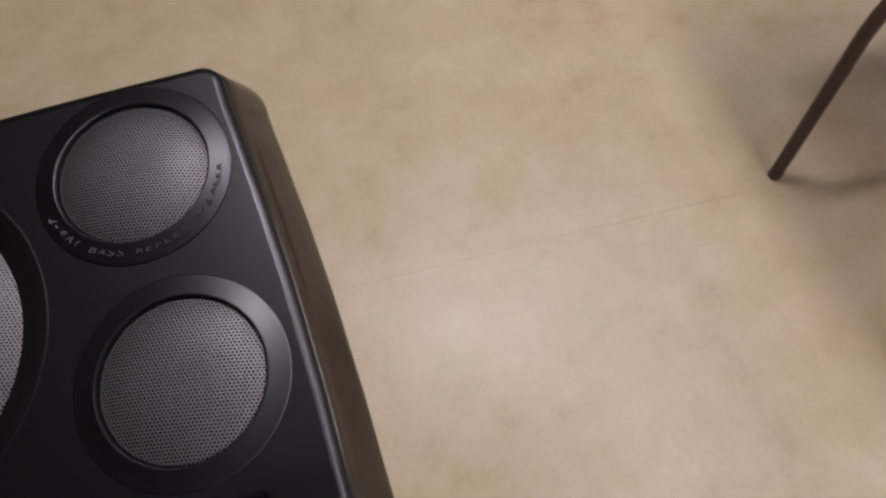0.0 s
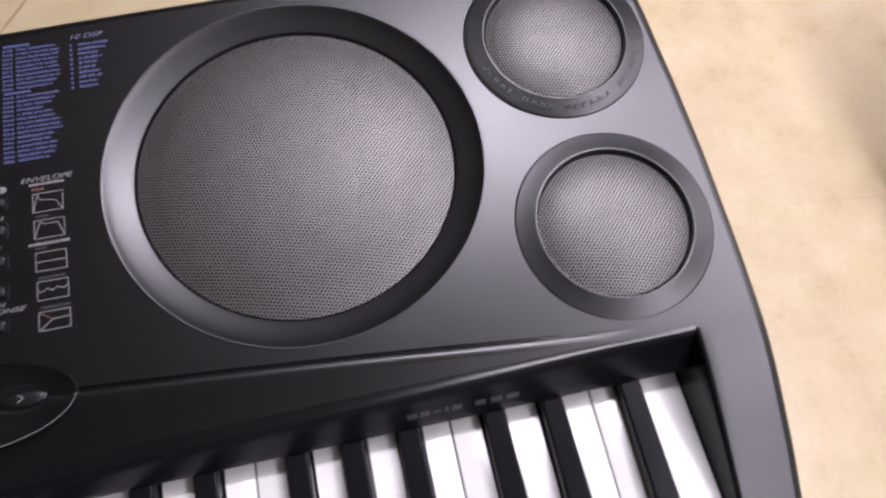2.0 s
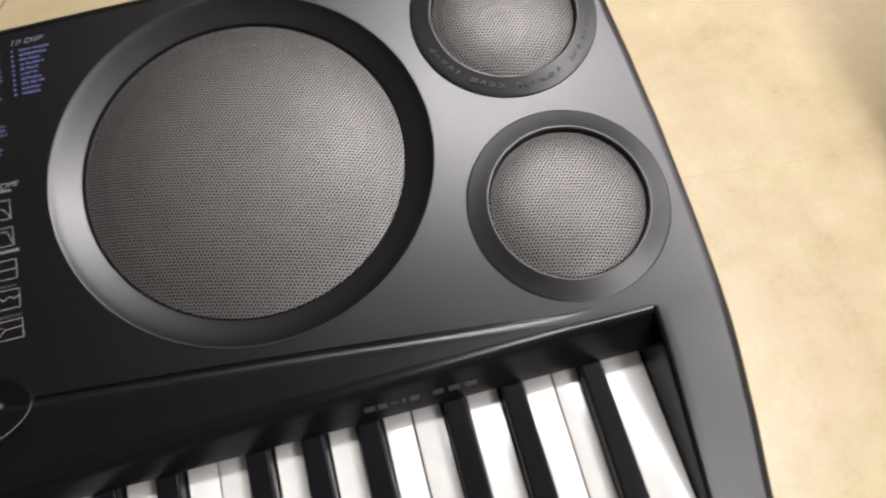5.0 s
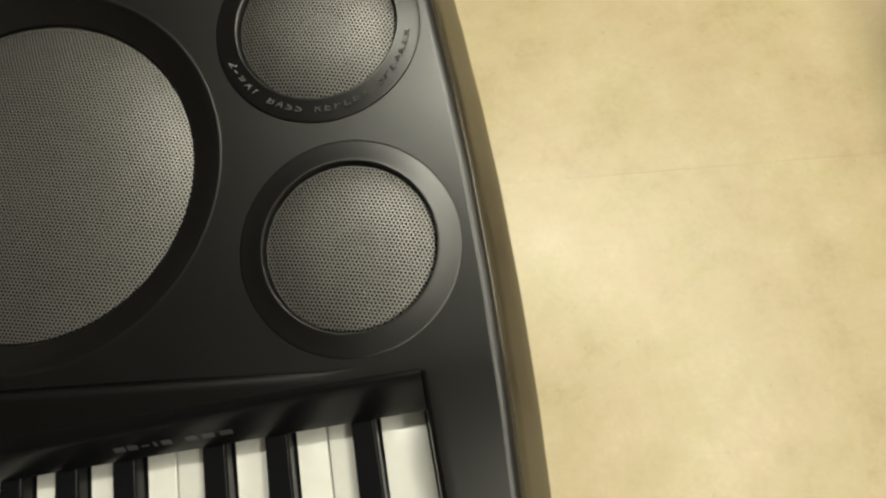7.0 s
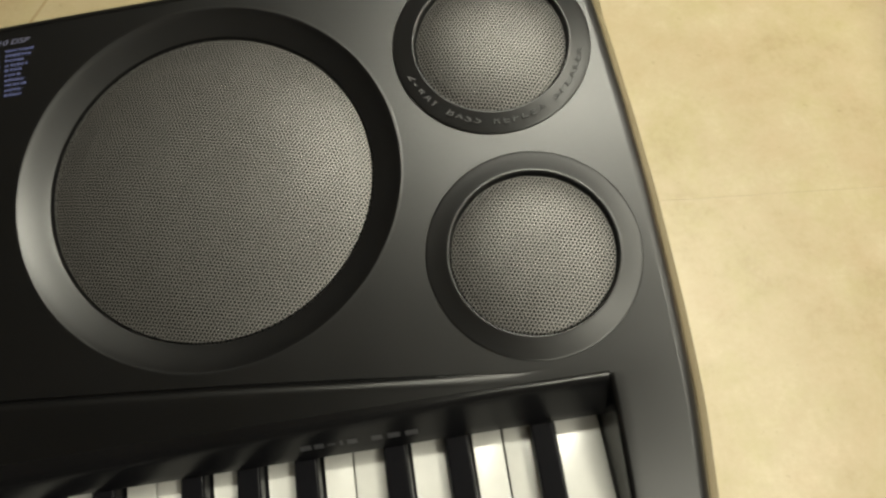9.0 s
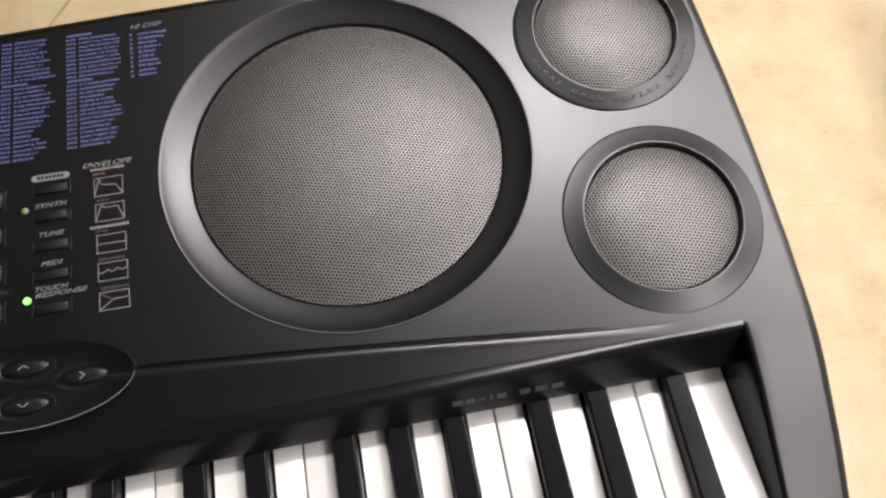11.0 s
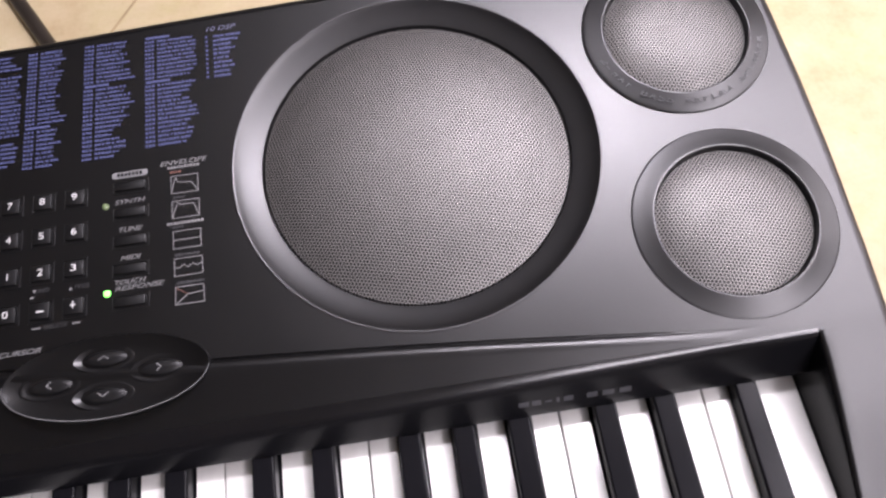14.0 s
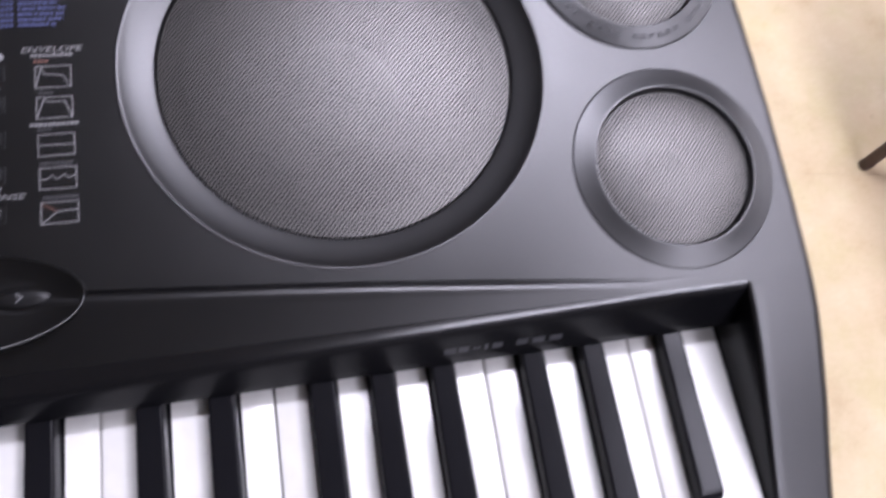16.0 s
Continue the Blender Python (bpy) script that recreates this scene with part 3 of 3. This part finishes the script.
for r, row in enumerate(DIGITS):
    for c, d in enumerate(row):
        bx, by = -0.3743 + 0.01625 * c + 0.0003 * r, (0.1362, 0.1174, 0.0982, 0.0790)[r]
        b = push_button("number_button", bx, by, 0.0096, 0.0084, 0.0015, "black square button with a white character")
        well(bx, by, 0.0106, 0.0094)
        letters(d, 0.0051 if d not in "+-" else 0.0075, PRINTWHITE, "character", 0, 0, 0.0036 if d == "-" else 0 if d == "1" else 0.0027, b, 0.0, at=pose(-0.0014 if d != "1" else -0.0011, 0.0001, 0.00153))

for i, by in enumerate((0.1386, 0.1241, 0.1088, 0.0938, 0.0774)):
    push_button("function_button", -0.3139, by, 0.0158, 0.0050, 0.0015, "flat black oblong button")
    well(-0.3139, by, 0.0170, 0.0060)


def pill(w, h, n=10):
    bm = bmesh.new()
    pts = [(w / 2 - h / 2 + h / 2 * math.cos(a), h / 2 * math.sin(a)) for a in (radians(-90 + 180 * k / n) for k in range(n + 1))]
    pts += [(-x, -y) for x, y in pts]
    top = [bm.verts.new((x, y, 0.0001)) for x, y in pts]
    bm.faces.new(top)
    return bm


part("label_plate", pill(0.0185, 0.0036), PRINT, keyboard, "light grey rounded printed label", on_panel(-0.3141, 0.1453, 0.0003))
bars("small_print", [(-0.0065 + 0.0019 * k, -0.0009, -0.0065 + 0.0019 * k + 0.0014, 0.0009) for k in range(7)], PANEL, -0.3141, 0.1453, keyboard, dz=0.0005)
letters("SYNTH", 0.0036, PRINT, "printed_word", -0.3218, 0.1301, 0.0155, keyboard, 0.3)
letters("TUNE", 0.0036, PRINT, "printed_word", -0.3196, 0.1148, 0.0120, keyboard, 0.3)
letters("MIDI", 0.0036, PRINT, "printed_word", -0.3187, 0.0997, 0.0102, keyboard, 0.3)
letters("TOUCH", 0.0034, PRINT, "printed_word", -0.3213, 0.0874, 0.0152, keyboard, 0.3)
letters("RESPONSE", 0.0034, PRINT, "printed_word", -0.3213, 0.0843, 0.0242, keyboard, 0.3)
letters("ENVELOPE", 0.0038, PRINT, "printed_word", -0.2985, 0.1481, 0.0243, keyboard, 0.3)
letters("DELETE", 0.0030, PRINTDIM, "printed_word", -0.3550, 0.0706, 0.0110, keyboard, 0.0)
letters("CURSOR", 0.0036, PRINT, "printed_word", -0.3759, 0.0598, 0.0200, keyboard, 0.3)
bars("small_print", [(-0.0115, -0.0003, -0.0075, 0.0003), (0.0075, -0.0003, 0.0115, 0.0003)], PRINT, -0.3492, 0.0706, keyboard)
letters("/NO", 0.0030, PRINTDIM, "printed_word", -0.3590, 0.0893, 0.0058, keyboard, 0.0)
letters("/YES", 0.0030, PRINTDIM, "printed_word", -0.3412, 0.0886, 0.0074, keyboard, 0.0)
bars("small_print", [(-0.0008, -0.0005, 0.0008, 0.0005)], PRINT, -0.3614, 0.0862, keyboard)


def triangle(x, y, up):
    bm = bmesh.new()
    h = 0.0009 if up else -0.0009
    bm.faces.new([bm.verts.new(p) for p in ((-0.0010, -h, 0), (0.0010, -h, 0), (0, h, 0))])
    part("triangle_mark", bm, PRINT, keyboard, at=on_panel(x, y, 0.0003))


triangle(-0.3604, 0.0893, False)
triangle(-0.3428, 0.0884, True)
word_bars(-0.2948, 0.1455, 0.0165, 0.0016, 7, PRINT)
word_bars(-0.2935, 0.1428, 0.0055, 0.0013, 8, PRINTRED)
word_bars(-0.2920, 0.1284, 0.0060, 0.0014, 9, PRINTDIM)
word_bars(-0.2955, 0.1143, 0.0185, 0.0016, 10, PRINT)
word_bars(-0.2928, 0.1121, 0.0055, 0.0013, 12, PRINTDIM)
word_bars(-0.2918, 0.0973, 0.0125, 0.0015, 13, PRINTDIM)
word_bars(-0.2910, 0.0828, 0.0130, 0.0015, 14, PRINTDIM)


def led(x, y, mat, label):
    part("indicator_led", lathe([(0.0017, -0.001), (0.0017, 0.0005), (0.0013, 0.0011), (0.0006, 0.0014)], 20, True), mat, keyboard, label, on_panel(x, y))


led(-0.3264, 0.1289, LEDOFF, "unlit pale green indicator light")
led(-0.3251, 0.0828, LED, "glowing green indicator light")


def stroke(points, width, mat, x, y, name, closed=False, dz=0.0003):
    """A printed line of even width."""
    bm = bmesh.new()
    pts = [Vector((a, b, 0)) for a, b in points]
    if closed:
        pts.append(pts[0])
    for a, b in zip(pts, pts[1:]):
        d = (b - a).normalized()
        n = Vector((-d.y, d.x, 0)) * width / 2
        a2, b2 = a - d * width / 2, b + d * width / 2
        bm.faces.new([bm.verts.new(p) for p in (a2 - n, b2 - n, b2 + n, a2 + n)])
    return part(name, bm, mat, keyboard, at=on_panel(x, y, dz))


CURVES = [[(0, 0), (0.0022, 0.0090), (0.0035, 0.0062), (0.0105, 0.0052), (0.0137, 0)],
          [(0, 0), (0.0028, 0.0085), (0.0045, 0.0072), (0.0108, 0.0072), (0.0137, 0)],
          [(0, 0.0046), (0.0137, 0.0046)],
          [(0, 0.0045), (0.0022, 0.0040), (0.0045, 0.0056), (0.0066, 0.0040), (0.0090, 0.0058), (0.0112, 0.0044), (0.0137, 0.0056)],
          [(0, 0), (0.0060, 0.0048), (0.0137, 0.0052)]]
for i, (y0, y1) in enumerate(((0.1307, 0.1404), (0.1170, 0.1263), (0.1006, 0.1099), (0.0864, 0.0954), (0.0720, 0.0808))):
    x0, h = -0.2931 + 0.0003 * i, y1 - y0
    stroke([(0, 0), (0.0137, 0), (0.0137, h), (0, h)], 0.00042, PRINT, x0, y0, "envelope_box", True)
    stroke(CURVES[i], 0.00045, PRINT, x0, y0, "envelope_curve")
stroke([(0, 0.0086), (0.0060, 0.0048)], 0.0004, PRINTRED, -0.2919, 0.0720, "envelope_curve")

# the cursor pad
PADX, PADY = -0.3247, 0.0424


def ellipse_rows(rings, n=72):
    return [[(a * math.cos(2 * math.pi * k / n), b * math.sin(2 * math.pi * k / n), z) for k in range(n)] for a, b, z in rings]


def cursor_pad():
    bm = sheet(ellipse_rows([(0.0486, 0.0197, -0.012), (0.0484, 0.0195, 0.0010), (0.0480, 0.0191, 0.0016), (0.0474, 0.0185, 0.0015), (0.0462, 0.0173, 0.0007), (0.0300, 0.0110, 0.0004), (0.0001, 0.0001, 0.0004)]), True)
    pad = part("cursor_pad", bm, PANEL, keyboard, "oval charcoal pad with four cursor buttons", on_panel(PADX, PADY), angle=35)
    n = 40
    # painted highlight: a light grey line along the raised rim's bright lower edge
    rim = [(0.0481 * math.cos(a), 0.0192 * math.sin(a)) for a in (radians(176 + 180 * k / n) for k in range(n + 1))]
    line = stroke(rim, 0.00032, PRINT, PADX, PADY, "rim_glint", dz=0.0019)
    line["label"] = "thin light grey line painting the bright edge of the lower rim"
    for (cx, cy), mark in zip(((-0.3253, 0.0510), (-0.3253, 0.0340), (-0.3505, 0.0417), (-0.2995, 0.0430)), ("^", "v", "<", ">")):
        # added raised crescents give the hollows' glints; lift sets how bright each looks
        lift = {"^": 1.0, "v": 0.9, "<": 0.5, ">": 0.3}[mark]
        at = on_panel(cx, cy)
        rows = []
        for ra, rb, base, rise in ((0.0146, 0.0067, 0.0003, 0.0), (0.0142, 0.0064, 0.0004, 0.0012), (0.0137, 0.0061, 0.0005, 0.0014), (0.0121, 0.0053, 0.0004, 0.0007), (0.0104, 0.0044, 0.0003, 0.0)):
            rows.append([(ra * math.cos(t) - 0.0006, rb * math.sin(t), base + lift * rise * max(0.0, -math.cos(t - 0.25)) ** 1.6) for t in (2 * math.pi * k / 48 for k in range(48))])
        part("glint_crescent", sheet(rows, True), RINGM, keyboard, "crescent ridge shaped for the glint in a button's hollow", at=at)
        part("cursor_button", sheet(ellipse_rows([(0.0104, 0.0040, -0.0006), (0.0102, 0.0038, 0.0010), (0.0092, 0.0032, 0.0017), (0.0060, 0.0018, 0.0021), (0.0002, 0.0001, 0.0022)], 40), True), BUTTON, keyboard, "oval black cursor button", at)
        s = 0.0017
        shape = {"^": [(-s * 1.3, -s * 0.4), (0, s * 0.5), (s * 1.3, -s * 0.4)], "v": [(-s * 1.3, s * 0.4), (0, -s * 0.5), (s * 1.3, s * 0.4)],
                 "<": [(s * 0.6, s * 0.9), (-s * 0.6, 0), (s * 0.6, -s * 0.9)], ">": [(-s * 0.6, s * 0.9), (s * 0.6, 0), (-s * 0.6, -s * 0.9)]}[mark]
        stroke(shape, 0.0005, PRINT, cx, cy, "arrow_mark", dz=0.0024)


cursor_pad()


def ring_words():
    """Raised words round the rear small speaker's ring, along its near side."""
    text, r0 = "2-WAY BASS REFLEX SPEAKER", 0.0437
    x, y = SPEAKERS["S2"]
    base = on_panel(x, y)
    for k, ch in enumerate(text):
        if ch == " ":
            continue
        a = radians(-162 + 145 * k / (len(text) - 1))
        at = base @ Matrix.Translation((r0 * math.cos(a), r0 * math.sin(a), 0.0026)) @ Matrix.Rotation(a + math.pi / 2, 4, "Z") @ Matrix.Rotation(radians(-13), 4, "X")
        letters(ch, 0.0058, PRINTDIM, "ring_letter", 0, 0, 0.0034 if ch != "-" else 0.0024, keyboard, 0.1, at=at @ pose(-0.0017, 0, 0.0002))


ring_words()


def lip_mark():
    """Worn raised marks on the lip above the keys."""
    for x0, x1, h in ((-0.1375, -0.1325, 0.0016), (-0.1312, -0.1268, 0.0016), (-0.1250, -0.1215, 0.0005), (-0.1195, -0.1180, 0.0016), (-0.1160, -0.1115, 0.0016), (-0.1050, -0.1000, 0.0016), (-0.0975, -0.0920, 0.0016), (-0.0895, -0.0838, 0.0016)):
        bm = bmesh.new()
        add_bar(bm, x0, -h, x1, h)
        part("faded_mark", bm, PRINTGREY, keyboard, "faded grey bar on the lip", pose(0, 0.0035, 0.0176, 57, 0, 0))


lip_mark()


# ---------------------------------------------------------------- the stand
def stand():
    s = thing("keyboard_stand", "black painted steel tube stand under the keyboard", "stand", pose(0, 0, 0))
    z = K - 0.0375 - 0.0135
    part("foot_tube", tube([(-0.93, 1.139, 0.0125), (-0.50, 0.394, 0.0125), (-0.32, 0.082, 0.0125)], 0.0120), STANDM, s)
    part("foot_tube", tube([(-0.75, -0.10, 0.0125), (-0.75, 0.17, 0.0125)], 0.0120), STANDM, s)
    for x, y in ((-0.40, 0.2208), (-0.75, 0.04)):
        part("upright", tube([(x, y, 0.02), (x, min(y, 0.12), z)], 0.0120), STANDM, s)
        part("support_arm", tube([(x, -0.13, z), (x, 0.17, z)], 0.0130), STANDM, s)
    part("cross_bar", tube([(-0.75, 0.04, 0.30), (-0.40, 0.165, 0.30)], 0.0100), STANDM, s)


stand()


# ---------------------------------------------------------------- the chair beside the keyboard
def chair():
    c = thing("tube_chair", "chair with dark brown tube legs and reddish padded seat", "chair", pose(0, 0, 0))
    r = 0.0088
    part("leg", tube(bend([(0.628, 0.276, 0.006), (0.654, 0.310, 0.27), (0.77, 0.345, 0.395), (0.82, 0.345, 0.425)], 0.035), r), TUBE, c)
    part("leg", tube(bend([(0.652, -0.010, 0.006), (0.662, -0.002, 0.27), (0.76, 0.0, 0.395), (0.80, 0.0, 0.425)], 0.035), r), TUBE, c)
    part("leg", tube([(1.08, 0.02, 0.006), (1.05, 0.03, 0.425)], r), TUBE, c)
    part("leg", tube([(1.08, 0.42, 0.006), (1.05, 0.41, 0.425)], r), TUBE, c)
    part("seat_frame", tube(bend([(0.80, 0.0, 0.425), (1.06, 0.0, 0.425), (1.06, 0.46, 0.425), (0.80, 0.46, 0.425), (0.80, 0.001, 0.425)], 0.03), r), TUBE, c)
    part("seat", box(0.700, -0.03, 0.434, 1.13, 0.520, 0.475, 0.015, 3), SEATM, c, "padded reddish-brown seat")
    for x, y in ((0.628, 0.276), (0.652, -0.010), (1.08, 0.02), (1.08, 0.42)):
        part("foot_cap", lathe([(0.0090, 0.0), (0.0094, 0.002), (0.0093, 0.012), (0.0089, 0.016)], 18, True), TUBE, c, "dark brown plastic foot cap", pose(x, y, 0))


chair()


# ---------------------------------------------------------------- a folded cover on the floor past the chair
def folded_cover():
    c = thing("folded_cover", "dark maroon folded cloth cover lying on the floor", "cover", pose(0.971, 0.684, 0, 0, 0, 13))
    part("lower_layer", box(0.0, -0.16, 0.0, 0.46, 0.34, 0.012, 0.005, 3), COVERM, c)
    part("upper_layer", box(0.012, -0.15, 0.0121, 0.45, 0.33, 0.022, 0.004, 3), COVERM, c)


folded_cover()
